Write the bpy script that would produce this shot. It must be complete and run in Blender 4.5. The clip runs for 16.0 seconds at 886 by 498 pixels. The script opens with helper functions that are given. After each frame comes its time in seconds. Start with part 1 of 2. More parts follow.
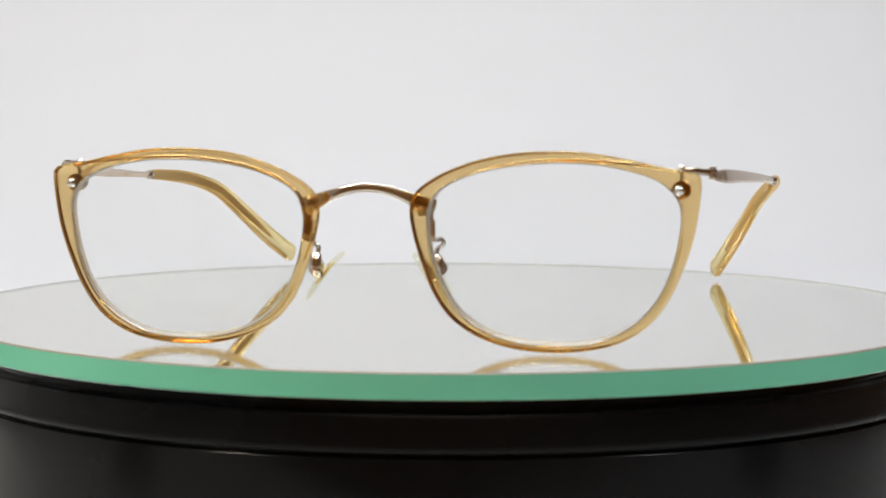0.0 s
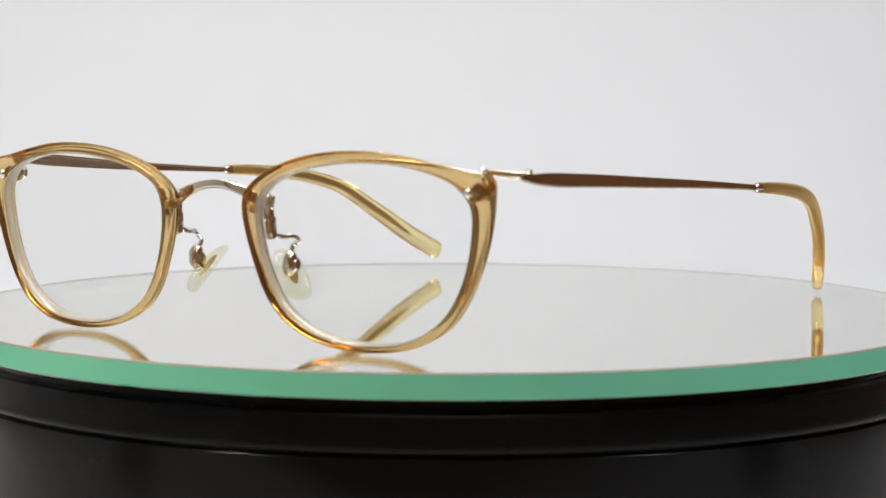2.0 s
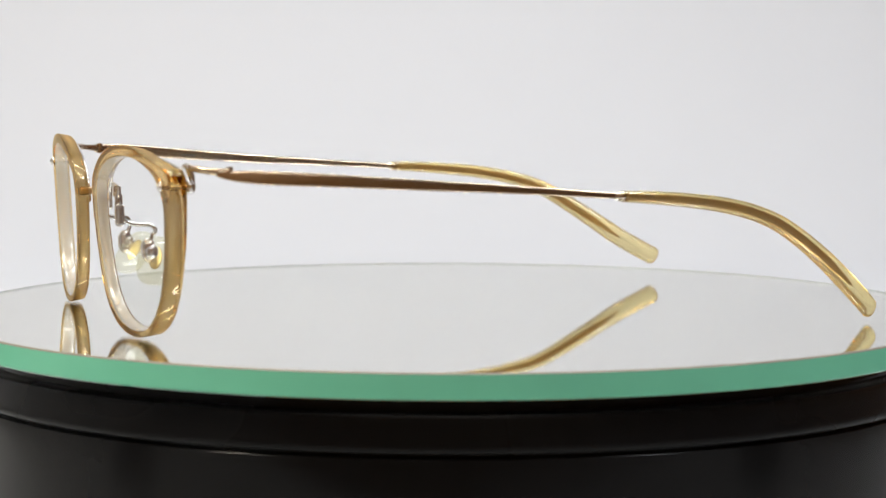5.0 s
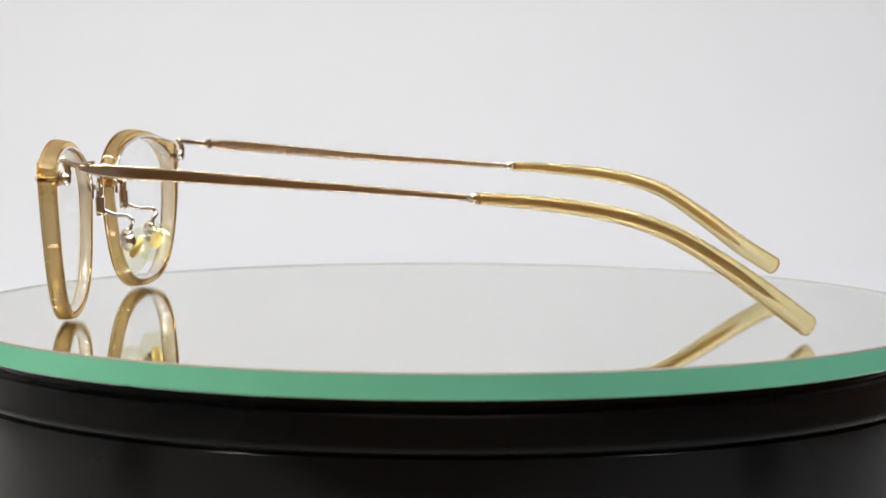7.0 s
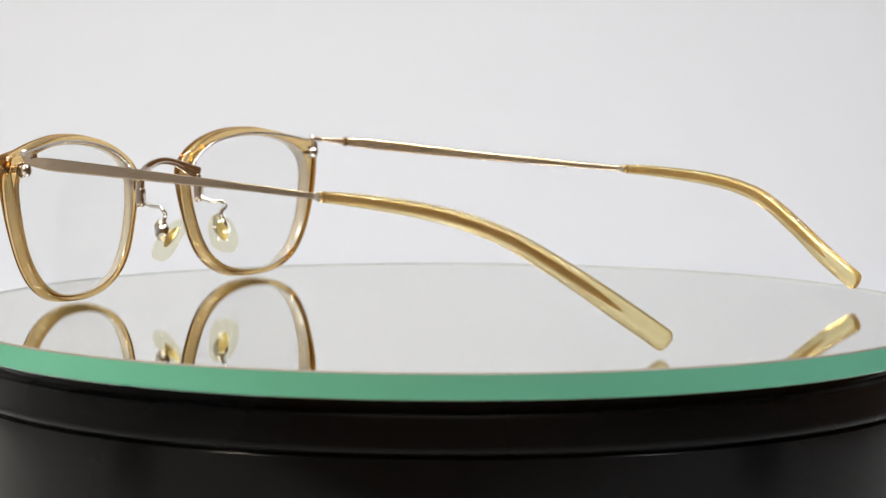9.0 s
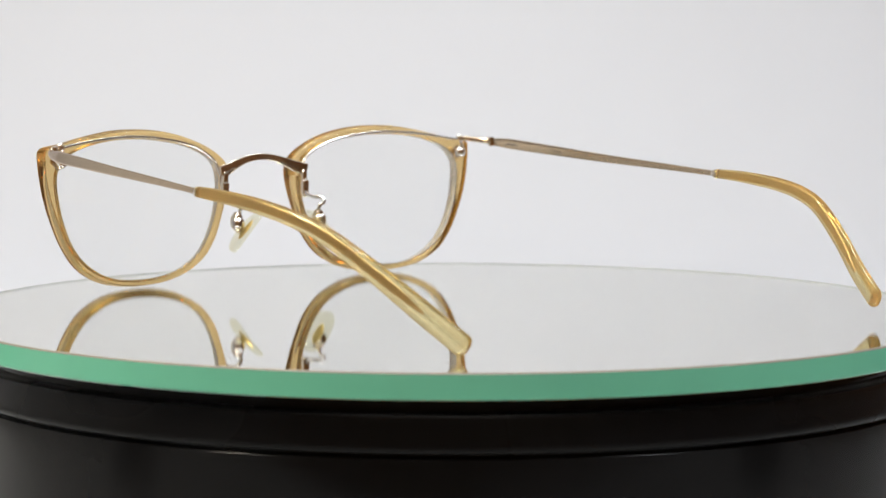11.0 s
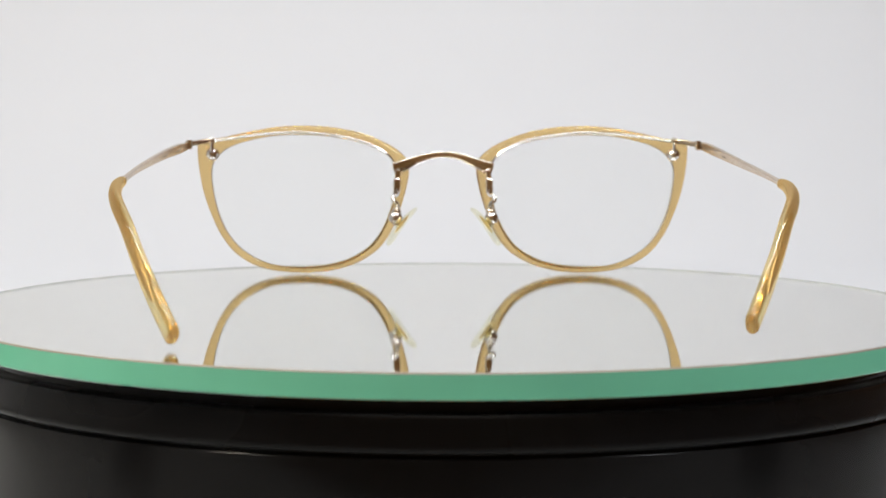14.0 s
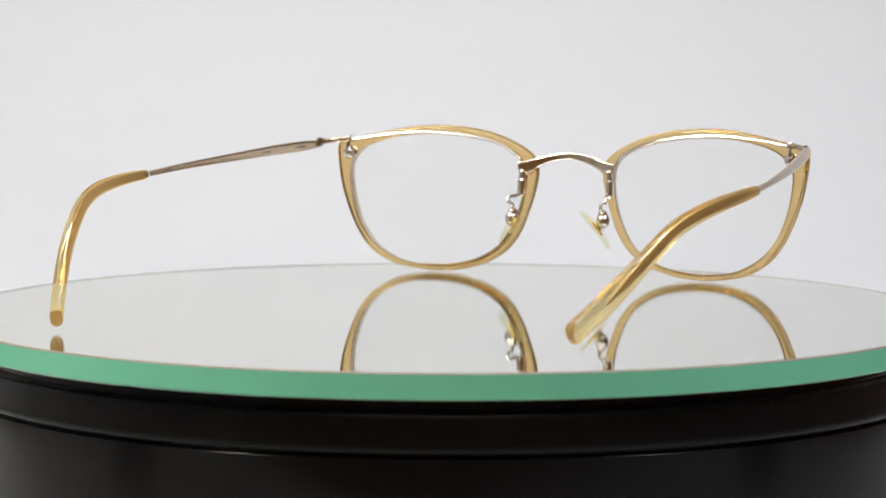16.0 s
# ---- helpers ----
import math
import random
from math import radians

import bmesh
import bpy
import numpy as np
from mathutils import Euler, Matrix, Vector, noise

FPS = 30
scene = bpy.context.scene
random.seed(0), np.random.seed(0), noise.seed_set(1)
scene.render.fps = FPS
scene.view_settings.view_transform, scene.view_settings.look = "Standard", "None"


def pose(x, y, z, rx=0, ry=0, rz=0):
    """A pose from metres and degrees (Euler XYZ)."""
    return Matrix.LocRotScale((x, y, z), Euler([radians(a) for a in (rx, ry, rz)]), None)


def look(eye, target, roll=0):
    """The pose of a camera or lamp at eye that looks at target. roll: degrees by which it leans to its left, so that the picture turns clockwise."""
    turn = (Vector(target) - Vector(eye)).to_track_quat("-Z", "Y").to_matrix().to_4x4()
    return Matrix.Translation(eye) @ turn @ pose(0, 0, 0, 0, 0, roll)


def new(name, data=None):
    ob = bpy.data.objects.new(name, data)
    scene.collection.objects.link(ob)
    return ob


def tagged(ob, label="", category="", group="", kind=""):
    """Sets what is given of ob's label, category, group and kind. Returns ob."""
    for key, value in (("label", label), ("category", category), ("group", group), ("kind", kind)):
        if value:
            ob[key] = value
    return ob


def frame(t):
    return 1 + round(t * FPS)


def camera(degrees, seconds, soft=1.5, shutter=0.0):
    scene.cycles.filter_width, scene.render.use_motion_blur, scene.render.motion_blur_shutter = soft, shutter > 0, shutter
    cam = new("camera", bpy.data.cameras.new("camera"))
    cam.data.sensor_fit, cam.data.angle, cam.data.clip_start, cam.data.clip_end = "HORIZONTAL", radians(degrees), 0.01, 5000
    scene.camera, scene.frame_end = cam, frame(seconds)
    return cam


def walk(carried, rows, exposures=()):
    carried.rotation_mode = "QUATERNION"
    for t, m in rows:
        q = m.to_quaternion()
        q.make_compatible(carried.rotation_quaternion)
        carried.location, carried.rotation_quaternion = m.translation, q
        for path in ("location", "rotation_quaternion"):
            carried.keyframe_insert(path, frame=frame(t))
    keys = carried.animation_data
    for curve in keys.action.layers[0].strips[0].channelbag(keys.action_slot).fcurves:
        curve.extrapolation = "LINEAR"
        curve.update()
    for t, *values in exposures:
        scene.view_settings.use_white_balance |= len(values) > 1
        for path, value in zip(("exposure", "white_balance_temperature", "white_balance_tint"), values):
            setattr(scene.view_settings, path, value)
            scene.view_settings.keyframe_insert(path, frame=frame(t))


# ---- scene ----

# ---------------------------------------------------------------- camera
PITCH, YAW = radians(4.716), radians(-0.124)
EYE = Vector((0.0, -0.55049, 0.05935))
AHEAD = Vector((math.sin(YAW) * math.cos(PITCH), math.cos(YAW) * math.cos(PITCH), -math.sin(PITCH)))
cam = camera(22.14, 16.0, soft=1.25)
walk(cam, [(0.0, look(EYE, EYE + AHEAD, 0.147)), (16.0, look(EYE, EYE + AHEAD, 0.147))])
cam.data.dof.use_dof = True
cam.data.dof.focus_distance = 0.54
cam.data.dof.aperture_fstop = 27.0

# the turntable: two turns a minute, clockwise from above
TURN, START = -11.984, -10.51
GX, GY = -0.0011, 0.0008

# ---------------------------------------------------------------- light
world = bpy.data.worlds.new("world")
scene.world = world
world.use_nodes = True
world.node_tree.nodes["Background"].inputs[0].default_value = (0.9, 0.95, 1.0, 1)
world.node_tree.nodes["Background"].inputs[1].default_value = 0.02


def softbox(name, eye, target, size, watts, colour, length=0.0):
    data = bpy.data.lights.new(name, "AREA")
    data.shape, data.size, data.energy, data.color = "RECTANGLE" if length else "DISK", length or size, watts, colour
    data.size_y = size
    ob = new(name, data)
    ob.matrix_world = look(eye, target)
    return ob


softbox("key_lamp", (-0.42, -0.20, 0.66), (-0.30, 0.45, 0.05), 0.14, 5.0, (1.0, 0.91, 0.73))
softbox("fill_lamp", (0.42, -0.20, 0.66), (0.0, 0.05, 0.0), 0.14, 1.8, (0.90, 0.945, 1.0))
for y, watts in ((0.02, 5.0), (0.46, 5.8)):
    softbox("tube_lamp", (0.0, y, 1.12), (0.0, y + 0.05, 0.0), 0.06, watts, (0.905, 0.972, 1.0), 1.1)
softbox("ceiling_lamp", (0.0, -1.35, 1.2), (0.0, -1.30, 0.0), 0.08, 3.0, (1.0, 0.96, 0.90), 1.2)
scene.view_settings.exposure = 0.25

# ---------------------------------------------------------------- materials


def material(name, base, rough, metal=0.0, clear=0.0, ior=1.49, grain=0.0, grain_scale=400.0, bump=0.0, bump_scale=900.0, stretch=(1, 1, 1), rough_var=0.0):
    """A principled surface with colour variation at two scales, fine relief and uneven gloss."""
    mat = bpy.data.materials.new(name)
    mat.use_nodes = True
    nodes, links = mat.node_tree.nodes, mat.node_tree.links
    bsdf = nodes["Principled BSDF"]
    bsdf.inputs["Metallic"].default_value = metal
    bsdf.inputs["Transmission Weight"].default_value = clear
    bsdf.inputs["IOR"].default_value = ior
    bsdf.inputs["Roughness"].default_value = rough
    bsdf.inputs["Base Color"].default_value = (*base, 1)
    coord = nodes.new("ShaderNodeTexCoord")
    mapping = nodes.new("ShaderNodeMapping")
    mapping.inputs["Scale"].default_value = stretch
    links.new(coord.outputs["Object"], mapping.inputs["Vector"])
    fine = nodes.new("ShaderNodeTexNoise")
    fine.inputs["Scale"].default_value, fine.inputs["Detail"].default_value = grain_scale, 4
    links.new(mapping.outputs["Vector"], fine.inputs["Vector"])
    broad = nodes.new("ShaderNodeTexNoise")
    broad.inputs["Scale"].default_value, broad.inputs["Detail"].default_value = grain_scale / 9, 2
    links.new(mapping.outputs["Vector"], broad.inputs["Vector"])
    if grain:
        both = nodes.new("ShaderNodeMath")
        both.operation = "ADD"
        links.new(fine.outputs["Fac"], both.inputs[0])
        links.new(broad.outputs["Fac"], both.inputs[1])
        span = nodes.new("ShaderNodeMapRange")
        span.inputs["From Min"].default_value, span.inputs["From Max"].default_value = 0.6, 1.4
        span.inputs["To Min"].default_value, span.inputs["To Max"].default_value = 1 - grain, 1 + grain
        links.new(both.outputs[0], span.inputs["Value"])
        mix = nodes.new("ShaderNodeMix")
        mix.data_type, mix.blend_type = "RGBA", "MULTIPLY"
        mix.inputs["Factor"].default_value = 1
        mix.inputs["A"].default_value = (*base, 1)
        links.new(span.outputs[0], mix.inputs["B"])
        links.new(mix.outputs["Result"], bsdf.inputs["Base Color"])
    if rough_var:
        span = nodes.new("ShaderNodeMapRange")
        span.inputs["From Min"].default_value, span.inputs["From Max"].default_value = 0.3, 0.7
        span.inputs["To Min"].default_value, span.inputs["To Max"].default_value = max(rough - rough_var, 0.0), rough + rough_var
        links.new(broad.outputs["Fac"], span.inputs["Value"])
        links.new(span.outputs[0], bsdf.inputs["Roughness"])
    if bump:
        relief = nodes.new("ShaderNodeTexNoise")
        relief.inputs["Scale"].default_value, relief.inputs["Detail"].default_value = bump_scale, 3
        links.new(mapping.outputs["Vector"], relief.inputs["Vector"])
        node = nodes.new("ShaderNodeBump")
        node.inputs["Strength"].default_value, node.inputs["Distance"].default_value = bump, 0.0005
        links.new(relief.outputs["Fac"], node.inputs["Height"])
        links.new(node.outputs["Normal"], bsdf.inputs["Normal"])
    return mat


def acetate(name, tint, rough, grain, cloudy, shine=0.03, haze=0.05, deep=None, ior=1.49):
    """Clear coloured plastic: light that goes through takes the tint, and each reflection inside it deepens the colour."""
    mat = bpy.data.materials.new(name)
    mat.use_nodes = True
    nodes, links = mat.node_tree.nodes, mat.node_tree.links
    nodes.remove(nodes["Principled BSDF"])
    clear, inner, gloss, body = (nodes.new("ShaderNode" + n) for n in ("BsdfRefraction", "BsdfGlossy", "BsdfGlossy", "BsdfTranslucent"))
    mixes = [nodes.new("ShaderNodeMixShader") for _ in range(3)]
    coord, noise_node, span, tone, fresnel = (nodes.new("ShaderNode" + n) for n in ("TexCoord", "TexNoise", "MapRange", "Mix", "Fresnel"))
    noise_node.inputs["Scale"].default_value, noise_node.inputs["Detail"].default_value = 130, 3
    links.new(coord.outputs["Object"], noise_node.inputs["Vector"])
    span.inputs["From Min"].default_value, span.inputs["From Max"].default_value = 0.3, 0.7
    span.inputs["To Min"].default_value, span.inputs["To Max"].default_value = 1 - grain, 1.0
    links.new(noise_node.outputs["Fac"], span.inputs["Value"])
    tone.data_type, tone.blend_type = "RGBA", "MULTIPLY"
    tone.inputs["Factor"].default_value = 1
    tone.inputs["A"].default_value = (*tint, 1)
    links.new(span.outputs[0], tone.inputs["B"])
    clear.inputs["Roughness"].default_value, clear.inputs["IOR"].default_value = rough, ior
    fresnel.inputs["IOR"].default_value = ior
    inner.inputs["Color"].default_value, inner.inputs["Roughness"].default_value = (*(deep or tint), 1), rough
    gloss.inputs["Roughness"].default_value = haze
    links.new(tone.outputs["Result"], clear.inputs["Color"])
    links.new(tone.outputs["Result"], body.inputs["Color"])
    links.new(fresnel.outputs[0], mixes[0].inputs[0])
    mixes[1].inputs[0].default_value, mixes[2].inputs[0].default_value = shine, cloudy
    for mix, first, second in zip(mixes, (clear, mixes[0], mixes[1]), (inner, gloss, body)):
        links.new(first.outputs[0], mix.inputs[1])
        links.new(second.outputs[0], mix.inputs[2])
    links.new(mixes[2].outputs[0], nodes["Material Output"].inputs["Surface"])
    return mat


def thin_glass(name, tint, low, high):
    """Clear coated glass: what is behind shows through, with a gloss that grows towards the edge."""
    mat = bpy.data.materials.new(name)
    mat.use_nodes = True
    nodes, links = mat.node_tree.nodes, mat.node_tree.links
    nodes.remove(nodes["Principled BSDF"])
    clear, gloss, mix, facing, curve = (nodes.new("ShaderNode" + n) for n in ("BsdfTransparent", "BsdfGlossy", "MixShader", "LayerWeight", "MapRange"))
    clear.inputs["Color"].default_value = (*tint, 1)
    gloss.inputs["Roughness"].default_value = 0.01
    gloss.inputs["Color"].default_value = (0.99, 1.0, 0.985, 1)
    facing.inputs["Blend"].default_value = 0.25
    curve.inputs["To Min"].default_value, curve.inputs["To Max"].default_value = low, high
    links.new(facing.outputs["Facing"], curve.inputs["Value"])
    links.new(curve.outputs[0], mix.inputs[0])
    links.new(clear.outputs[0], mix.inputs[1])
    links.new(gloss.outputs[0], mix.inputs[2])
    links.new(mix.outputs[0], nodes["Material Output"].inputs["Surface"])
    return mat


ACETATE = acetate("champagne_acetate", (0.928, 0.79, 0.535), 0.0, 0.03, 0.0, 0.03, 0.02, (0.90, 0.61, 0.22))
TIP_ACETATE = acetate("honey_acetate", (0.985, 0.915, 0.68), 0.01, 0.03, 0.12, 0.05, 0.03, (0.95, 0.70, 0.33))
PAD_PLASTIC = thin_glass("yellowed_clear_plastic", (0.955, 0.945, 0.85), 0.02, 0.22)
SILVER = material("polished_silver_metal", (0.82, 0.79, 0.75), 0.13, metal=1.0, grain=0.05, grain_scale=900, rough_var=0.05)
GOLD = material("pale_gold_metal", (0.84, 0.74, 0.62), 0.10, metal=1.0, grain=0.05, grain_scale=900, rough_var=0.05)
PAD_GOLD = material("bright_gold_plate", (0.80, 0.62, 0.27), 0.35, metal=1.0, grain=0.08, grain_scale=900)
CORE = material("bronze_core_wire", (0.70, 0.52, 0.31), 0.3, metal=1.0, grain=0.08, grain_scale=900)
BRUSHED = material("brushed_bronze_metal", (0.60, 0.47, 0.34), 0.20, metal=1.0, grain=0.10, grain_scale=1500, bump=0.10, bump_scale=2500, stretch=(1, 0.05, 1), rough_var=0.06)
# clear lens edge with white mixed in, standing in for the highlight inside the rim
WHITENED_EDGE = material("whitened_lens_edge", (0.97, 0.97, 0.96), 0.2, clear=0.72, ior=1.75, grain=0.02, grain_scale=600)
DARK = material("dark_engraving", (0.10, 0.08, 0.06), 0.5)
LENS = thin_glass("clear_lens_glass", (0.99, 0.993, 0.99), 0.013, 0.12)
PLATE_GLASS = thin_glass("clear_plate_glass", (0.997, 1.0, 0.99), 0.02, 0.5)
MIRROR = material("silvered_mirror", (0.998, 0.999, 0.995), 0.0, metal=1.0)
EDGE_GREEN = material("green_polished_glass_edge", (0.215, 0.68, 0.46), 0.12, grain=0.04, grain_scale=60, rough_var=0.05)
ARRIS = material("ground_glass_arris", (0.30, 0.27, 0.22), 0.5, grain=0.15, grain_scale=900)
EDGE_PALE = material("pale_glass_edge_inside", (0.48, 0.51, 0.49), 0.2, grain=0.03, grain_scale=80)
BLACK = material("glossy_black_plastic", (0.006, 0.0056, 0.0058), 0.12, ior=1.23, grain=0.25, grain_scale=120, bump=0.02, bump_scale=300, rough_var=0.09)
BLACK_SATIN = material("satin_black_plastic", (0.006, 0.0056, 0.0058), 0.26, ior=1.23, grain=0.25, grain_scale=120, bump=0.02, bump_scale=300, rough_var=0.05)
PAPER = material("white_backdrop_paper", (0.70, 0.698, 0.735), 0.75, grain=0.012, grain_scale=12, bump=0.05, bump_scale=700)
TABLE_WHITE = material("white_tabletop_laminate", (0.62, 0.62, 0.62), 0.45, grain=0.03, grain_scale=40, bump=0.03, bump_scale=500)
WALL_GREY = material("white_room_paint", (0.70, 0.70, 0.70), 0.8, grain=0.06, grain_scale=10, bump=0.1, bump_scale=250)
ROOM_WARM = material("warm_brown_panelling", (0.42, 0.235, 0.09), 0.55, grain=0.25, grain_scale=8, bump=0.1, bump_scale=120, stretch=(1, 1, 0.1))
ROOM_BROWN = material("dark_brown_panelling", (0.19, 0.082, 0.026), 0.6, grain=0.25, grain_scale=8, bump=0.1, bump_scale=120, stretch=(1, 1, 0.1))
FLOOR_DARK = material("brown_wood_floor", (0.26, 0.135, 0.06), 0.45, grain=0.25, grain_scale=30, bump=0.1, bump_scale=200, stretch=(0.15, 1, 1))
CEILING_WHITE = material("white_ceiling_paint", (0.78, 0.78, 0.78), 0.85, grain=0.04, grain_scale=10, bump=0.1, bump_scale=250)

# ---------------------------------------------------------------- mesh helpers


def mesh_of(name, bm, mat, smooth=True):
    bmesh.ops.recalc_face_normals(bm, faces=bm.faces)
    me = bpy.data.meshes.new(name)
    bm.to_mesh(me)
    bm.free()
    me.materials.append(mat)
    if smooth:
        for p in me.polygons:
            p.use_smooth = True
        me.set_sharp_from_angle(angle=radians(38))
    return me


def part(name, bm, mat, parent=None, label="", smooth=True):
    ob = new(name, mesh_of(name, bm, mat, smooth))
    if parent is not None:
        ob.parent = parent
    return tagged(ob, label)


def box(bm, lo, hi):
    m = Matrix.Translation([(a + b) / 2 for a, b in zip(lo, hi)]) @ Matrix.Diagonal([b - a for a, b in zip(lo, hi)] + [1])
    bmesh.ops.create_cube(bm, size=1, matrix=m)
    return bm


def lathe(bm, profile, steps=192, closed=False):
    """Turns (radius, height) pairs about the z axis."""
    rings = []
    for r, z in profile:
        if r < 1e-6:
            rings.append([bm.verts.new((0, 0, z))])
        else:
            rings.append([bm.verts.new((r * math.cos(2 * math.pi * i / steps), r * math.sin(2 * math.pi * i / steps), z)) for i in range(steps)])
    pairs = list(zip(rings, rings[1:])) + ([(rings[-1], rings[0])] if closed else [])
    for a, b in pairs:
        for i in range(steps):
            j = (i + 1) % steps
            if len(a) == 1:
                bm.faces.new((a[0], b[i], b[j]))
            elif len(b) == 1:
                bm.faces.new((a[i], a[j], b[0]))
            else:
                bm.faces.new((a[i], a[j], b[j], b[i]))
    return bm


def spline(points, steps, closed=False):
    """A smooth line through the points, as numpy rows."""
    p = np.array(points, float)
    n = len(p)
    out = []
    for i in range(n if closed else n - 1):
        if closed:
            a, b, c, d = p[i - 1], p[i], p[(i + 1) % n], p[(i + 2) % n]
        else:
            a, b, c, d = p[max(i - 1, 0)], p[i], p[i + 1], p[min(i + 2, n - 1)]
        for k in range(steps):
            t = k / steps
            out.append(0.5 * (2 * b + (c - a) * t + (2 * a - 5 * b + 4 * c - d) * t * t + (3 * b - a - 3 * c + d) * t ** 3))
    if not closed:
        out.append(p[-1])
    return np.array(out)


def sweep(bm, rows, up=(0, 0, 1), sides=12, power=2.0, round_ends=True):
    """Sweeps a rounded section along rows of x, y, z, width, height in millimetres; height lies along up."""
    rows = np.array(rows, float)
    if round_ends:
        def cap(row, other):
            way = row[:3] - other[:3]
            way /= np.linalg.norm(way) + 1e-9
            made = []
            for s, k in ((0.55, 0.86), (0.88, 0.5), (1.0, 0.12)):
                r = row.copy()
                r[:3] += way * s * min(row[3], row[4]) / 2
                r[3:5] *= k
                made.append(r)
            return made
        rows = np.array(cap(rows[0], rows[1])[::-1] + list(rows) + cap(rows[-1], rows[-2]))
    rings = []
    for i, row in enumerate(rows):
        way = Vector(rows[min(i + 1, len(rows) - 1)][:3] - rows[max(i - 1, 0)][:3]).normalized()
        side = way.cross(Vector(up)).normalized()
        top = side.cross(way).normalized()
        ring = []
        for k in range(sides):
            a = 2 * math.pi * (k + 0.5) / sides
            c, s = math.cos(a), math.sin(a)
            c, s = math.copysign(abs(c) ** (2 / power), c), math.copysign(abs(s) ** (2 / power), s)
            ring.append(bm.verts.new((Vector(row[:3]) + side * c * row[3] / 2 + top * s * row[4] / 2) * 0.001))
        rings.append(ring)
    for a, b in zip(rings, rings[1:]):
        for k in range(sides):
            bm.faces.new((a[k], a[(k + 1) % sides], b[(k + 1) % sides], b[k]))
    bm.faces.new(rings[0][::-1])
    bm.faces.new(rings[-1])
    return bm


def ball(bm, centre, radius, squash=(1, 1, 1), segments=16):
    m = Matrix.Translation(Vector(centre) * 0.001) @ Matrix.Diagonal([radius * 0.001 * k for k in squash] + [1])
    bmesh.ops.create_uvsphere(bm, u_segments=segments, v_segments=segments // 2 + 2, radius=1, matrix=m)
    return bm


# ---------------------------------------------------------------- the setting
TABLE_Z = -0.075


def setting():
    bm = box(bmesh.new(), (-0.41, -0.36, TABLE_Z - 0.03), (0.41, 0.29, TABLE_Z))
    table = tagged(part("table", bm, TABLE_WHITE, smooth=False), "small white laminate tabletop under the turntable", "table", kind="structure")
    bm = box(bmesh.new(), (-1.3, 0.292, TABLE_Z - 0.03), (1.3, 1.25, TABLE_Z))
    bench = tagged(part("back_table", bm, TABLE_WHITE, smooth=False), "wide white laminate bench that carries the paper backdrop", "table", kind="structure")
    for owner, x, front, back in ((table, 0.37, -0.32, 0.25), (bench, 1.25, 0.34, 1.2)):
        for px in (-x, x):
            for py in (front, back):
                part("leg", box(bmesh.new(), (px - 0.02, py - 0.02, -0.8), (px + 0.02, py + 0.02, TABLE_Z - 0.03)), TABLE_WHITE, owner, smooth=False)
    # the paper sweep: flat on the table, then up behind
    bm = bmesh.new()
    bend = np.linspace(0, math.pi / 2, 16)
    front = [(0.30, TABLE_Z + 0.004)] + [(0.85 + 0.30 * math.sin(a), TABLE_Z + 0.304 - 0.30 * math.cos(a)) for a in bend] + [(1.15, 0.5), (1.15, 0.7), (1.15, 1.25)]
    behind = [(0.30, TABLE_Z + 0.002)] + [(0.85 + 0.302 * math.sin(a), TABLE_Z + 0.304 - 0.302 * math.cos(a)) for a in bend] + [(1.152, 0.5), (1.152, 0.7), (1.152, 1.25)]
    loop = front + behind[::-1]
    rows = [[bm.verts.new((x, y, z)) for x in np.linspace(-1.25, 1.25, 9)] for y, z in loop]
    for a, b in zip(rows, rows[1:] + rows[:1]):
        for i in range(8):
            bm.faces.new((a[i], a[i + 1], b[i + 1], b[i]))
    for side in (0, 8):
        for k in range(len(front) - 1):
            bm.faces.new((rows[k][side], rows[k + 1][side], rows[-2 - k][side], rows[-1 - k][side]))
    tagged(part("backdrop", bm, PAPER), "seamless white paper backdrop curving up behind the turntable", "backdrop", kind="structure")
    for name, lo, hi, paint, label in (
            ("wall_north", (-1.4, 1.26, -0.8), (1.4, 1.36, 1.4), WALL_GREY, "plain off-white painted room wall"),
            ("wall_south", (-1.4, -1.8, -0.8), (1.4, -1.7, 1.4), ROOM_WARM, "warm brown wood panelled room wall"),
            ("wall_east", (1.31, -1.7, -0.8), (1.41, 1.26, 1.4), ROOM_BROWN, "dark brown wood panelled room wall"),
            ("wall_west", (-1.41, -1.7, -0.8), (-1.31, 1.26, 1.4), WALL_GREY, "plain off-white painted room wall")):
        tagged(part(name, box(bmesh.new(), lo, hi), paint, smooth=False), label, "wall", kind="structure")
    tagged(part("ceiling", box(bmesh.new(), (-1.41, -1.8, 1.4), (1.41, 1.36, 1.5)), CEILING_WHITE, smooth=False), "plain white painted ceiling", "ceiling", kind="structure")
    tagged(part("floor", box(bmesh.new(), (-1.41, -1.8, -0.9), (1.41, 1.36, -0.8)), FLOOR_DARK, smooth=False), "plain brown wooden floor under the table", "floor", kind="structure")


setting()

# ---------------------------------------------------------------- the turntable
DISC_R, DISC_T = 0.1200, 0.0055


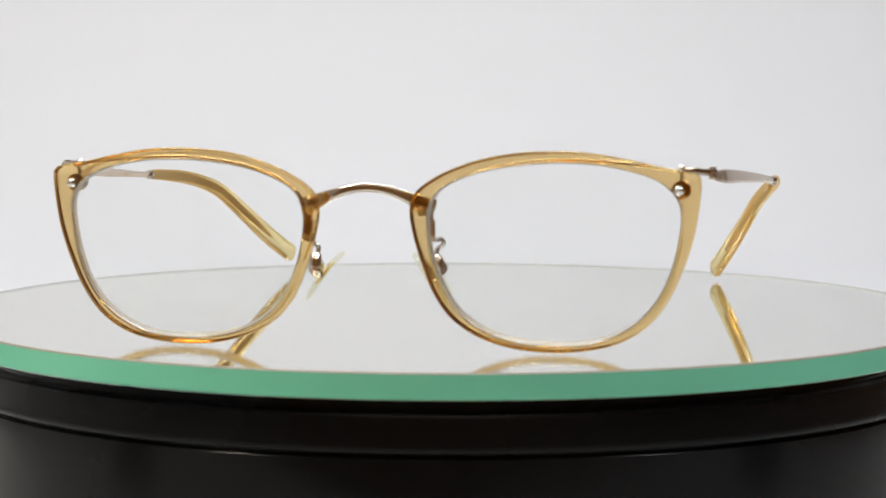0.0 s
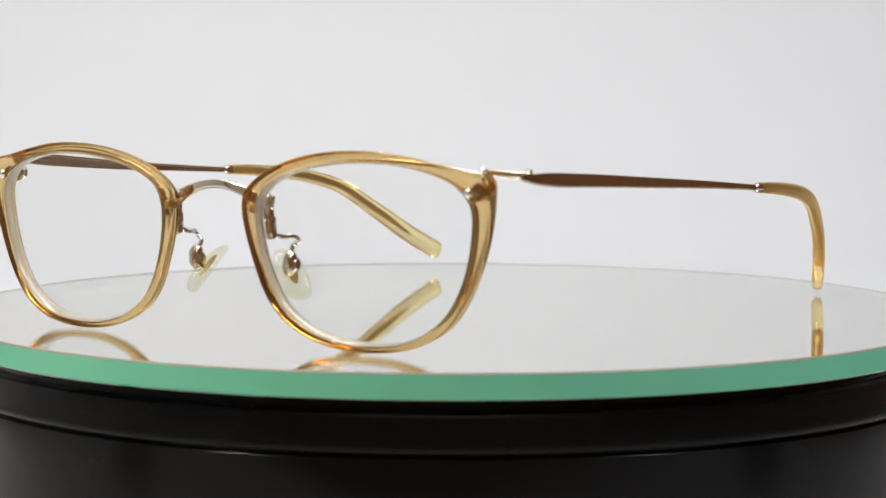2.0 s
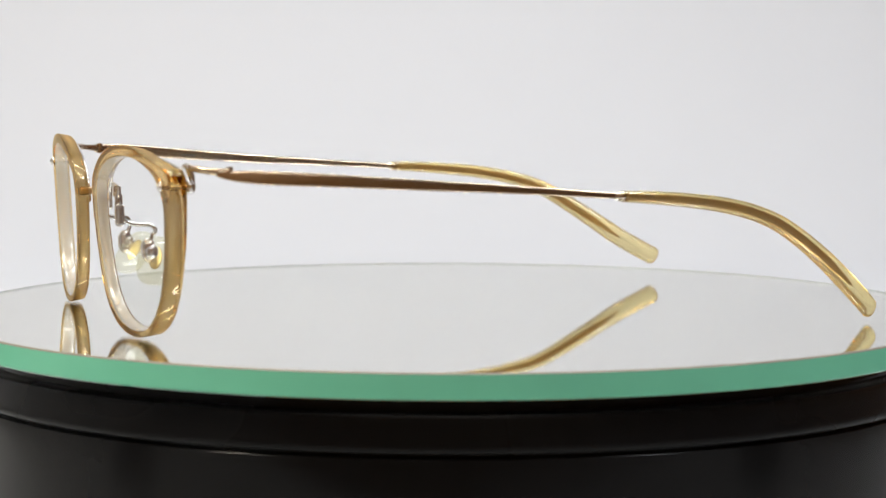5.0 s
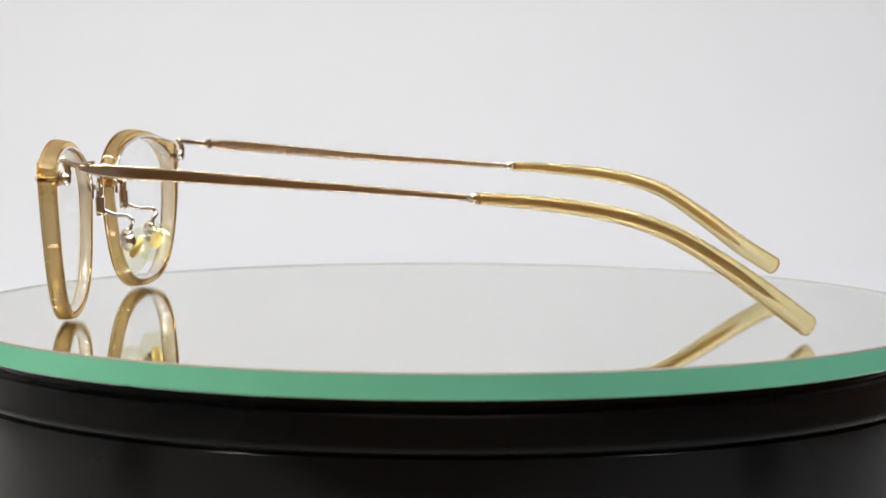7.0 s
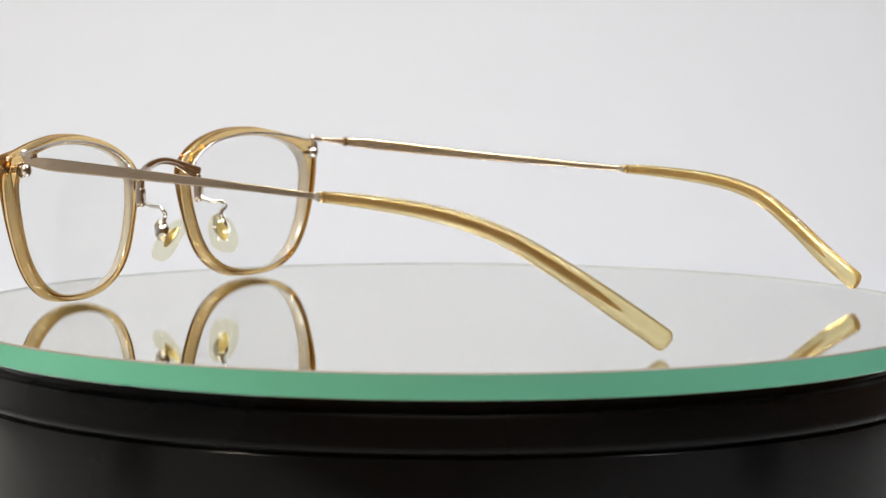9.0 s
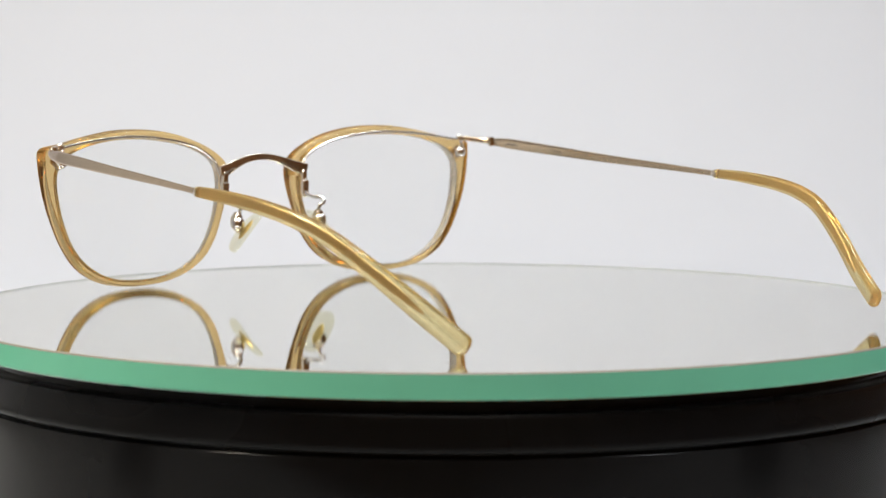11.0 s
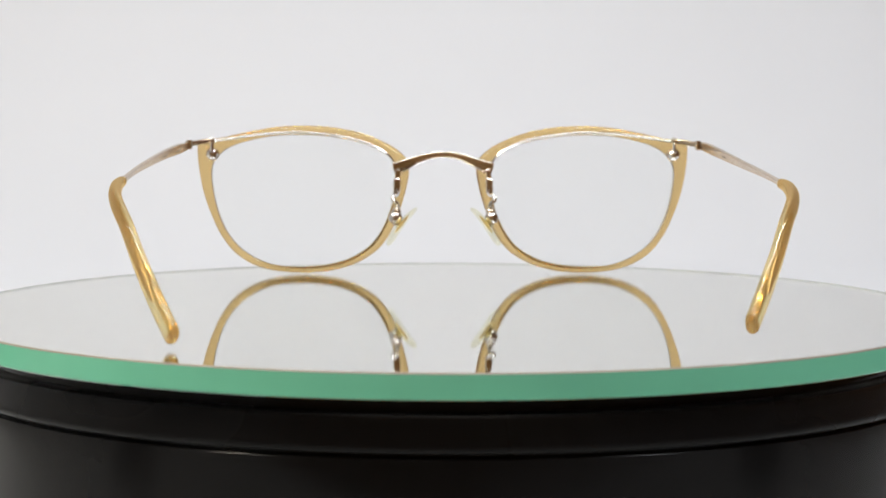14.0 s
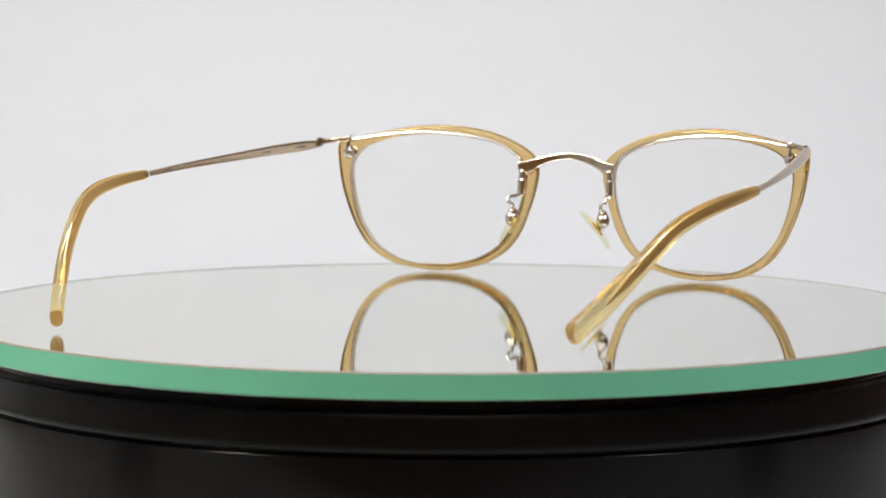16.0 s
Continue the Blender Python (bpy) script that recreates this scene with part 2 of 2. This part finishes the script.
def turntable():
    base = tagged(new("turntable_base"), "round glossy black plastic turntable base on the white table", "turntable")
    base.location = (0, 0, TABLE_Z)
    h = -TABLE_Z
    top = h - DISC_T
    # dark collar right under the mirror plate
    part("collar", lathe(bmesh.new(), [(0.0, top - 0.0002), (0.1135, top - 0.0002), (0.1138, top - 0.0008), (0.1138, top - 0.0030), (0.0, top - 0.0030)]), BLACK, base, "recessed matt black collar")
    z1 = top - 0.0030
    part("upper_rim", lathe(bmesh.new(), [(0.0, z1), (0.1161, z1), (0.1162, z1 - 0.00002), (0.1169, z1 - 0.0003), (0.1172, z1 - 0.0009), (0.11722, z1 - 0.0010), (0.11775, z1 - 0.0048), (0.11795, z1 - 0.0060), (0.11805, z1 - 0.0070), (0.1179, z1 - 0.0075), (0.1175, z1 - 0.0079), (0.1168, z1 - 0.0080), (0.0, z1 - 0.0080)]), BLACK_SATIN, base)
    z2 = z1 - 0.0080
    part("groove", lathe(bmesh.new(), [(0.0, z2), (0.1158, z2), (0.1158, z2 - 0.0008), (0.0, z2 - 0.0008)]), BLACK, base, "thin dark groove between rim and drum")
    z3 = z2 - 0.0008
    part("drum", lathe(bmesh.new(), [(0.0, z3), (0.11762, z3), (0.1177, z3 - 0.0001), (0.1177, z3 - 0.0185), (0.1171, z3 - 0.0188), (0.1171, z3 - 0.0194), (0.1177, z3 - 0.0197), (0.1177, 0.0065), (0.1177, 0.006), (0.1170, 0.004), (0.1150, 0.004), (0.0, 0.004)]), BLACK, base)
    for k in range(4):
        a = math.pi / 4 + k * math.pi / 2
        bm = lathe(bmesh.new(), [(0.0, 0.0041), (0.010, 0.0041), (0.0105, 0.0032), (0.0105, 0.0006), (0.010, 0.0), (0.0, 0.0)], 24)
        foot = part("rubber_foot", bm, DARK, base)
        foot.location = (0.09 * math.cos(a), 0.09 * math.sin(a), 0)
    disc = tagged(new("mirror_disc"), "round thick mirror glass plate with green polished edge", "mirror plate")
    part("mirror_layer", lathe(bmesh.new(), [(0.0, -0.00025), (DISC_R - 0.0006, -0.00025), (DISC_R - 0.0004, -0.0006), (DISC_R - 0.0004, -DISC_T), (0.0, -DISC_T)]), MIRROR, disc, "silvered mirror layer under the glass")
    bm = bmesh.new()
    lathe(bm, [(0.0, 0.0), (DISC_R - 0.0005, 0.0)])
    part("glass_surface", bm, PLATE_GLASS, disc, "clear polished glass surface").visible_shadow = False
    e = 0.0005
    part("glass_edge", lathe(bmesh.new(), [(DISC_R, -0.0004), (DISC_R, -DISC_T + 0.0005), (DISC_R - 0.0004, -DISC_T + 0.0001), (DISC_R - e, -DISC_T + 0.0001)]), EDGE_GREEN, disc, "green glass edge with ground arris")
    part("arris", lathe(bmesh.new(), [(DISC_R - e, 0.0), (DISC_R - 0.00025, -0.00008), (DISC_R - 0.00008, -0.0002), (DISC_R, -0.0004)]), ARRIS, disc, "thin ground brownish arris")
    part("edge_lining", lathe(bmesh.new(), [(DISC_R - 0.00055, -0.00005), (DISC_R - 0.00045, -0.00005), (DISC_R - 0.00045, -0.00045), (DISC_R - 0.00055, -0.0003)], closed=True), EDGE_PALE, disc, "pale inner face of the glass edge")
    return base, disc


BASE, DISC = turntable()


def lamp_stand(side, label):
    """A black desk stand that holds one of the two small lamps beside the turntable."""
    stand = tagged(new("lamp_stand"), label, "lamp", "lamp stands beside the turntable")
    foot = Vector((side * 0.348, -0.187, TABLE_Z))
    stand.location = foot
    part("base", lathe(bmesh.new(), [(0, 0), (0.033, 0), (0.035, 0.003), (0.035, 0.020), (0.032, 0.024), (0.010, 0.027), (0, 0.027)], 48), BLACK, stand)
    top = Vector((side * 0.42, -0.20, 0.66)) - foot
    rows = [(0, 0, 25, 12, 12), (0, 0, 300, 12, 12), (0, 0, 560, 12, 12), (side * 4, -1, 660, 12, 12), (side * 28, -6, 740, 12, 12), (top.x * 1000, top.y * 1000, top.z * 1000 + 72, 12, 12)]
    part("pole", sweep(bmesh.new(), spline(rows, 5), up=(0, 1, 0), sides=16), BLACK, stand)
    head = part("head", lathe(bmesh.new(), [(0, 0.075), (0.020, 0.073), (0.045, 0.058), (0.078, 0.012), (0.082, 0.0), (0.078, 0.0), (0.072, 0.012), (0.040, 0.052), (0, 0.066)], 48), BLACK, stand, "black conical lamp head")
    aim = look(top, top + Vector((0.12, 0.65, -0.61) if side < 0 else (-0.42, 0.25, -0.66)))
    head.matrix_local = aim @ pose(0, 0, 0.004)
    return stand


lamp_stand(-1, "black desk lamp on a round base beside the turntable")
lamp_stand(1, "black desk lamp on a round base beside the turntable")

# ---------------------------------------------------------------- the eyeglasses (millimetres: x to the wearer's left, y to the back, z up)


def back_face(x, z):
    """Where the back of the front frame lies: wrapped round the face and leaning."""
    return -84.9 + 0.0013 * (x * x - 132.0) - 0.055 * (z - 30.0)


FORWARD = 1.7  # the acetate stands this far before the metal work
OUTER = [(68.6, 36.0), (68.4, 31.0), (67.2, 23.8), (64.9, 16.8), (62.0, 10.7), (57.8, 5.5), (51.6, 1.9), (44.4, 0.4), (37.5, 0.1), (30.3, 0.9), (23.7, 3.0), (18.2, 6.6),
         (14.4, 11.7), (11.9, 18.0), (10.1, 24.1), (9.4, 29.4), (10.7, 33.0), (15.5, 36.5), (22.3, 39.3), (30.0, 41.0), (38.0, 41.6), (46.0, 41.3), (54.0, 40.0), (62.1, 38.2), (67.4, 37.3)]
INNER = [(64.7, 29.0), (64.3, 23.9), (63.2, 18.7), (61.1, 13.2), (57.8, 8.3), (53.3, 4.7), (47.4, 2.2), (40.0, 1.4), (33.0, 1.8), (26.3, 3.5), (20.5, 7.0), (16.9, 11.6),
         (14.4, 17.6), (13.1, 23.7), (13.0, 28.6), (14.7, 32.7), (19.2, 35.5), (25.2, 37.5), (33.0, 38.8), (40.0, 39.2), (47.1, 38.9), (54.3, 37.6), (60.1, 35.5), (63.6, 32.4)]
CENTRE = (38.0, 21.0)


def by_angle(outline, n):
    """The outline's points at n even angles round the lens's centre."""
    p = spline(outline, 12, True) - np.array(CENTRE)
    a, r = np.arctan2(p[:, 1], p[:, 0]), np.hypot(p[:, 0], p[:, 1])
    order = np.argsort(a)
    a, r = a[order], r[order]
    angle = np.linspace(-math.pi, math.pi, n, endpoint=False)
    radius = np.interp(angle, a, r, period=2 * math.pi)
    return np.stack([CENTRE[0] + radius * np.cos(angle), CENTRE[1] + radius * np.sin(angle)], 1)


def rim_depth(x):
    """The acetate grows thicker towards the temples."""
    return 2.95 + 1.1 * (x - 9.0) / 59.0


def narrowing(way):
    """How far the opening closes in towards the back, below and at the nose."""
    return 0.12 + 0.75 * max(0.0, float(np.dot(way, (-0.35, -0.94))))


def rim(side, parent):
    bm = bmesh.new()
    n = 176
    rings = []
    for o, i in zip(by_angle(OUTER, n), by_angle(INNER, n)):
        way = o - i
        w = np.linalg.norm(way)
        depth = rim_depth(o[0])
        way /= w
        r = min(0.5, 0.3 * w)
        section = []
        for cu, cv, a0 in ((w - r, r, -90), (w - r, depth - r, 0), (r * 0.6, depth - r * 0.6, 90), (r * 0.6, r * 0.6, 180)):
            q = r if cu > w / 2 else r * 0.6
            for a in (0, 22, 45, 68, 90):
                section.append((cu + q * math.cos(radians(a0 + a)), cv + q * math.sin(radians(a0 + a))))
        # towards the back the outside draws in and, below and at the nose, the opening narrows
        draft, narrow = min(0.57, 0.42 * w), narrowing(way)
        ring = []
        for u, v in section:
            u = u - draft * (1 - v / depth) if u > w / 2 else u - narrow * (1 - v / depth)
            x, z = i + way * u
            ring.append(bm.verts.new((side * x * 0.001, (back_face(x, z) - FORWARD - v) * 0.001, z * 0.001)))
        rings.append(ring)
    m = len(rings[0])
    for k in range(n):
        a, b = rings[k], rings[(k + 1) % n]
        for j in range(m):
            bm.faces.new((a[j], a[(j + 1) % m], b[(j + 1) % m], b[j]))
    return part("rim", bm, ACETATE, parent, "transparent champagne brown acetate rim")


def lens(side, parent):
    bm = bmesh.new()
    n = 96
    edge = by_angle(INNER, n)
    faces = []
    for depth in (1.6, 3.2):
        rings = [[bm.verts.new((side * CENTRE[0] * 0.001, (back_face(*CENTRE) - FORWARD - depth - 1.0) * 0.001, CENTRE[1] * 0.001))]]
        for f in (0.25, 0.5, 0.75, 1.0):
            ring = []
            for x, z in edge:
                x, z = CENTRE[0] + (x - CENTRE[0]) * f * 1.004, CENTRE[1] + (z - CENTRE[1]) * f * 1.004
                ring.append(bm.verts.new((side * x * 0.001, (back_face(x, z) - FORWARD - depth - 1.0 * (1 - f * f)) * 0.001, z * 0.001)))
            rings.append(ring)
        for k in range(n):
            bm.faces.new((rings[0][0], rings[1][k], rings[1][(k + 1) % n]))
            for a, b in zip(rings[1:], rings[2:]):
                bm.faces.new((a[k], a[(k + 1) % n], b[(k + 1) % n], b[k]))
        faces.append(rings[-1])
    for k in range(n):
        bm.faces.new((faces[0][k], faces[0][(k + 1) % n], faces[1][(k + 1) % n], faces[1][k]))
    ob = part("lens", bm, LENS, parent, "clear uncoloured demo lens")
    ob.visible_shadow = False
    # the ground edge of the lens, seated against the inside of the rim; its white imitates the highlight there
    bm = bmesh.new()
    rings = []
    for (x, z), (ox, oz) in zip(edge, by_angle(OUTER, n)):
        way = np.array((ox - x, oz - z))
        way /= np.linalg.norm(way)
        depth, close = rim_depth(ox), narrowing(way)
        section = []
        for f, u in ((0.10, 0.05), (0.20, 0.20), (0.55, 0.30), (0.80, 0.22), (0.88, 0.02), (0.50, -0.15)):
            inward = u + close * (1 - f)
            px, pz = x - way[0] * inward, z - way[1] * inward
            section.append(bm.verts.new((side * px * 0.001, (back_face(px, pz) - FORWARD - f * depth) * 0.001, pz * 0.001)))
        rings.append(section)
    for k in range(n):
        a, b = rings[k], rings[(k + 1) % n]
        for j in range(6):
            bm.faces.new((a[j], a[(j + 1) % 6], b[(j + 1) % 6], b[j]))
    part("lens_bevel", bm, WHITENED_EDGE, ob, "ground bevel of the lens, whitened to imitate a highlight")
    return ob


def mirrored(points, side):
    return [(side * p[0], *p[1:]) for p in points]


def at_back(x, z, off):
    return (x, back_face(x, z) + off, z)


def brow_wire(side, parent):
    line = [(13.0, 26.5), (13.2, 29.5), (14.9, 32.9), (19.2, 35.8), (25.2, 37.9), (33, 39.2), (40, 39.7), (47, 39.5), (54, 38.8), (60, 37.9), (64.2, 37.2)]
    rows = [(*at_back(x, z, -1.2), 0.7, 0.8) for x, z in line]
    return part("brow_wire", sweep(bmesh.new(), mirrored(spline(rows, 6), side), up=(0, 1, 0), sides=10), SILVER, parent, "polished silver wire along the brow")


def bridge(parent):
    half = [(13.6, -84.2, 29.8, 1.0, 3.3), (11.0, -84.9, 30.5, 1.0, 3.2), (8.2, -85.6, 31.7, 1.1, 2.5), (4.2, -86.0, 33.0, 1.25, 2.0), (0, -86.1, 33.5, 1.25, 1.9)]
    rows = half + [(-r[0], *r[1:]) for r in half[-2::-1]]
    return part("bridge", sweep(bmesh.new(), spline(rows, 6), sides=24, power=2.8), GOLD, parent, "arched flat pale gold metal bridge")


def bridge_pin(side, parent):
    """The pin that holds the bridge in its slot through the acetate."""
    x, z = 11.7, 28.9
    y = back_face(x, z)
    rows = [(x, y - 1.2, z, 1.3, 1.9), (x, y - FORWARD - 1.6, z, 1.3, 1.9)]
    bm = sweep(bmesh.new(), mirrored(rows, side), sides=14, power=2.6)
    ball(bm, (side * x, y - FORWARD - 1.8, z), 0.75, (1, 0.6, 1.3))
    return part("bridge_pin", bm, CORE, parent, "bronze pin in its slot through the rim")


def nose_pad(side, parent):
    path = [(12.9, -84.2, 24.6), (12.9, -83.2, 23.6), (12.8, -81.8, 22.9), (13.1, -79.8, 22.4), (13.8, -77.4, 22.4), (14.2, -76.2, 21.6), (13.6, -75.9, 20.8), (12.8, -76.4, 20.1), (13.0, -77.2, 17.8)]
    mount = [(12.7, -84.1, 29.0, 1.5, 1.7), (12.8, -84.1, 27.0, 1.5, 1.7), (12.9, -84.0, 26.6, 2.0, 2.2), (13.0, -83.9, 23.0, 2.0, 2.2)]
    part("pad_mount", sweep(bmesh.new(), mirrored(mount, side), up=(0, 1, 0), sides=16, power=5), GOLD, parent, "small pale gold block soldered behind the rim")
    rows = [(*p, w, w) for p, w in zip(path, (1.1, 1.1, 1.05, 1.05, 1.05, 1.05, 1.05, 1.05, 1.0))]
    arm = part("pad_arm", sweep(bmesh.new(), mirrored(spline(rows, 6), side), up=(0.3, 1, 0.1), sides=10), SILVER, parent, "curled silver nose pad arm")
    rows = [(13.1, -77.4, 18.0, 2.6, 2.8), (13.2, -77.6, 17.6, 3.0, 3.2), (13.1, -77.6, 15.6, 3.0, 3.2), (12.8, -77.2, 15.0, 2.6, 2.8)]
    bm = sweep(bmesh.new(), mirrored(rows, side), up=(0, 1, 0), sides=14, power=2.6)
    part("pad_box", bm, GOLD, arm, "small pale gold pad mount")
    bm = ball(bmesh.new(), (side * 13.3, -77.0, 16.3), 1.95)
    ball(bm, (side * 12.6, -76.9, 14.6), 1.1)
    part("pad_screw", bm, SILVER, arm, "round silver pad screw")
    long_way = Vector((0.58, -0.24, -0.80)).normalized()
    normal = Vector((0.80, -0.17, 0.57))
    normal = (normal - normal.dot(long_way) * long_way).normalized()
    wide = long_way.cross(normal)
    bm = bmesh.new()
    bmesh.ops.create_uvsphere(bm, u_segments=28, v_segments=16, radius=1)
    centre = Vector((12.0, -75.6, 14.4))
    for v in bm.verts:
        x, y, z = v.co
        flat = math.copysign(abs(z) ** 0.45, z)
        x, y = math.copysign(abs(x) ** 0.8, x), math.copysign(abs(y) ** 0.75, y)
        p = centre + long_way * (x * 6.6 + 0.35 * y * y) + wide * (y * 4.0 * (1 + 0.12 * x)) + normal * (flat * 0.7 - 0.7 * x * x)
        v.co = Vector((side * p.x, p.y, p.z)) * 0.001
    pad = part("nose_pad", bm, PAD_PLASTIC, parent, "clear slightly yellowed plastic nose pad")
    bm = bmesh.new()
    bmesh.ops.create_uvsphere(bm, u_segments=20, v_segments=12, radius=1)
    for v in bm.verts:
        x, y, z = v.co
        p = centre + long_way * (x * 3.2 - 0.4) + wide * (y * 1.5) + normal * (z * 0.42 - 0.1)
        v.co = Vector((side * p.x, p.y, p.z)) * 0.001
    part("pad_core", bm, PAD_GOLD, pad, "thin golden plate inside the pad")
    return pad


def end_piece(side, parent):
    """The pin through the rim, the post behind it and the arm out to the hinge."""
    x, z = 64.2, 33.7
    y = back_face(x, z)
    rows = [(x, y - 6.0, z, 1.3, 1.3), (x, y + 0.6, z, 1.3, 1.3)]
    bm = sweep(bmesh.new(), mirrored(rows, side), sides=12)
    ball(bm, (side * x, y - 5.75, z), 1.1, (1, 0.7, 1))
    ball(bm, (side * x, y + 0.3, z), 1.6, (1, 0.85, 1))
    rivet = part("rivet", bm, SILVER, parent, "polished silver rivet through the rim")
    part("washer", ball(bmesh.new(), (side * x, y - 1.1, z), 1.9, (1, 0.25, 1)), BRUSHED, rivet, "round bronze washer behind the rim")
    bm = sweep(bmesh.new(), mirrored([(x, y + 0.9, z + 0.8, 1.0, 1.4), (x, y + 0.6, z + 2.6, 1.1, 1.5), (x, y + 0.0, z + 3.6, 1.1, 1.3)], side), up=(0, 1, 0), sides=10)
    ball(bm, (side * x, y - 0.3, 38.0), 0.9, (1, 1, 0.75))
    part("rivet_post", bm, SILVER, parent, "silver post with round head")
    rows = [(64.0, -79.6, 37.5, 1.3, 1.3), (66.3, -78.6, 37.4, 1.3, 1.4), (68.6, -76.2, 37.0, 1.2, 1.4), (70.5, -72.8, 36.8, 1.1, 1.7)]
    arm = part("end_piece", sweep(bmesh.new(), mirrored(spline(rows, 5), side), sides=12, power=2.6), BRUSHED, parent, "slim bronze end piece")
    bm = bmesh.new()
    for k, h in enumerate((-0.85, 0.0, 0.85)):
        m = Matrix.Translation(Vector((side * 69.9, -72.6, 36.7 + h)) * 0.001)
        bmesh.ops.create_cone(bm, cap_ends=True, segments=16, radius1=0.0008 if k != 1 else 0.0007, radius2=0.0008 if k != 1 else 0.0007, depth=0.00082, matrix=m)
    part("hinge", bm, GOLD, arm, "small three barrel hinge")
    return arm


# each arm's own line from the hinge to the tip: it is sprung a little, so that the right tip hangs free
ARM = {1: [(70.0, -75.0, 36.5), (70.7, -72.4, 36.1), (71.5, -69.2, 35.9), (72.6, -64.0, 35.6), (74.4, -50.0, 34.9), (76.4, -30.0, 33.7), (77.9, -10.0, 32.5), (78.9, 10.5, 31.0)],
       -1: [(70.0, -75.0, 36.8), (70.6, -72.4, 36.6), (71.2, -69.2, 36.4), (72.0, -64.0, 36.0), (73.7, -50.0, 34.8), (75.8, -30.0, 33.2), (77.4, -10.0, 31.9), (78.4, 10.5, 30.6)]}
TIP = {1: [(78.9, 10.8, 31.0), (79.0, 18.0, 30.6), (78.6, 26.0, 29.9), (77.7, 35.0, 28.7), (75.8, 44.0, 26.6), (73.0, 53.0, 23.0), (69.2, 63.7, 16.4), (64.7, 73.8, 9.0), (60.8, 81.5, 3.0)],
       -1: [(78.4, 10.8, 30.6), (78.4, 18.0, 30.3), (77.8, 26.0, 29.7), (76.7, 35.0, 28.8), (74.8, 44.0, 27.2), (72.0, 53.0, 24.2), (68.1, 63.5, 17.5), (63.7, 73.4, 10.4), (60.0, 82.0, 5.2)]}
ARM_SIZE = [(0.8, 1.3), (1.0, 2.0), (1.05, 2.6), (1.1, 2.95), (1.1, 2.7), (1.05, 2.2), (1.05, 1.7), (1.1, 1.3)]
TIP_SIZE = [(2.4, 2.4), (2.7, 2.8), (2.9, 3.1), (3.0, 3.4), (3.1, 3.6), (3.1, 3.9), (3.1, 4.4), (3.1, 4.9), (3.0, 4.9)]


def temple(side, parent):
    rows = [(*p, *w) for p, w in zip(ARM[side], ARM_SIZE)]
    arm = part("temple", sweep(bmesh.new(), mirrored(spline(rows, 8), side), up=(-side * 0.24, 0, 1), sides=20, power=4.5), BRUSHED, parent, "slim brushed bronze metal temple arm")
    inner = spline(ARM[side], 8)
    for y0, y1 in ((-67.0, -62.5), (-50.0, -46.0)):
        line = [(float(np.interp(y, inner[:, 1], inner[:, 0])) - 0.53, y, float(np.interp(y, inner[:, 1], inner[:, 2])), 0.08, 0.7) for y in (y0, y1)]
        part("engraving", sweep(bmesh.new(), mirrored(line, side), sides=8, power=4, round_ends=False), DARK, arm, "tiny dark engraved bar")
    # ferrule where the acetate begins
    x, y, z = TIP[side][0]
    line = [(x - 0.1, y - 1.0, z + 0.05, 1.8, 1.8), (x, y - 0.2, z, 2.5, 2.5), (x, y + 0.3, z, 2.5, 2.5)]
    part("ferrule", sweep(bmesh.new(), mirrored(line, side), sides=16), GOLD, arm, "small pale gold collar")
    path = [(*p, *w) for p, w in zip(TIP[side], TIP_SIZE)]
    tip = part("temple_tip", sweep(bmesh.new(), mirrored(spline(path, 8), side), sides=24, power=2.3), TIP_ACETATE, parent, "transparent honey acetate temple tip")
    core = spline([(p[0], p[1], p[2], 0.5, 1.2 + 0.07 * k) for k, p in enumerate(path[:-1])], 7)
    core[-6:, 4] *= np.linspace(1, 0.3, 6)
    part("core_wire", sweep(bmesh.new(), mirrored(core.tolist(), side), sides=10, power=3), CORE, tip, "bronze core wire inside the tip")
    return arm


def eyeglasses():
    thing = tagged(new("eyeglasses"), "champagne transparent acetate eyeglasses with metal bridge, open on the mirror", "eyeglasses")
    for side in (1, -1):
        rim(side, thing)
        lens(side, thing)
        brow_wire(side, thing)
        bridge_pin(side, thing)
        nose_pad(side, thing)
        end_piece(side, thing)
        temple(side, thing)
    bridge(thing)
    return thing


GLASSES = eyeglasses()


def motions():
    times = [0.5 * k for k in range(33)]
    turned = [(t, pose(0, 0, 0, 0, 0, START + TURN * t)) for t in times]
    walk(DISC, turned)
    walk(GLASSES, [(t, m @ pose(GX, GY, 0)) for t, m in turned])


motions()
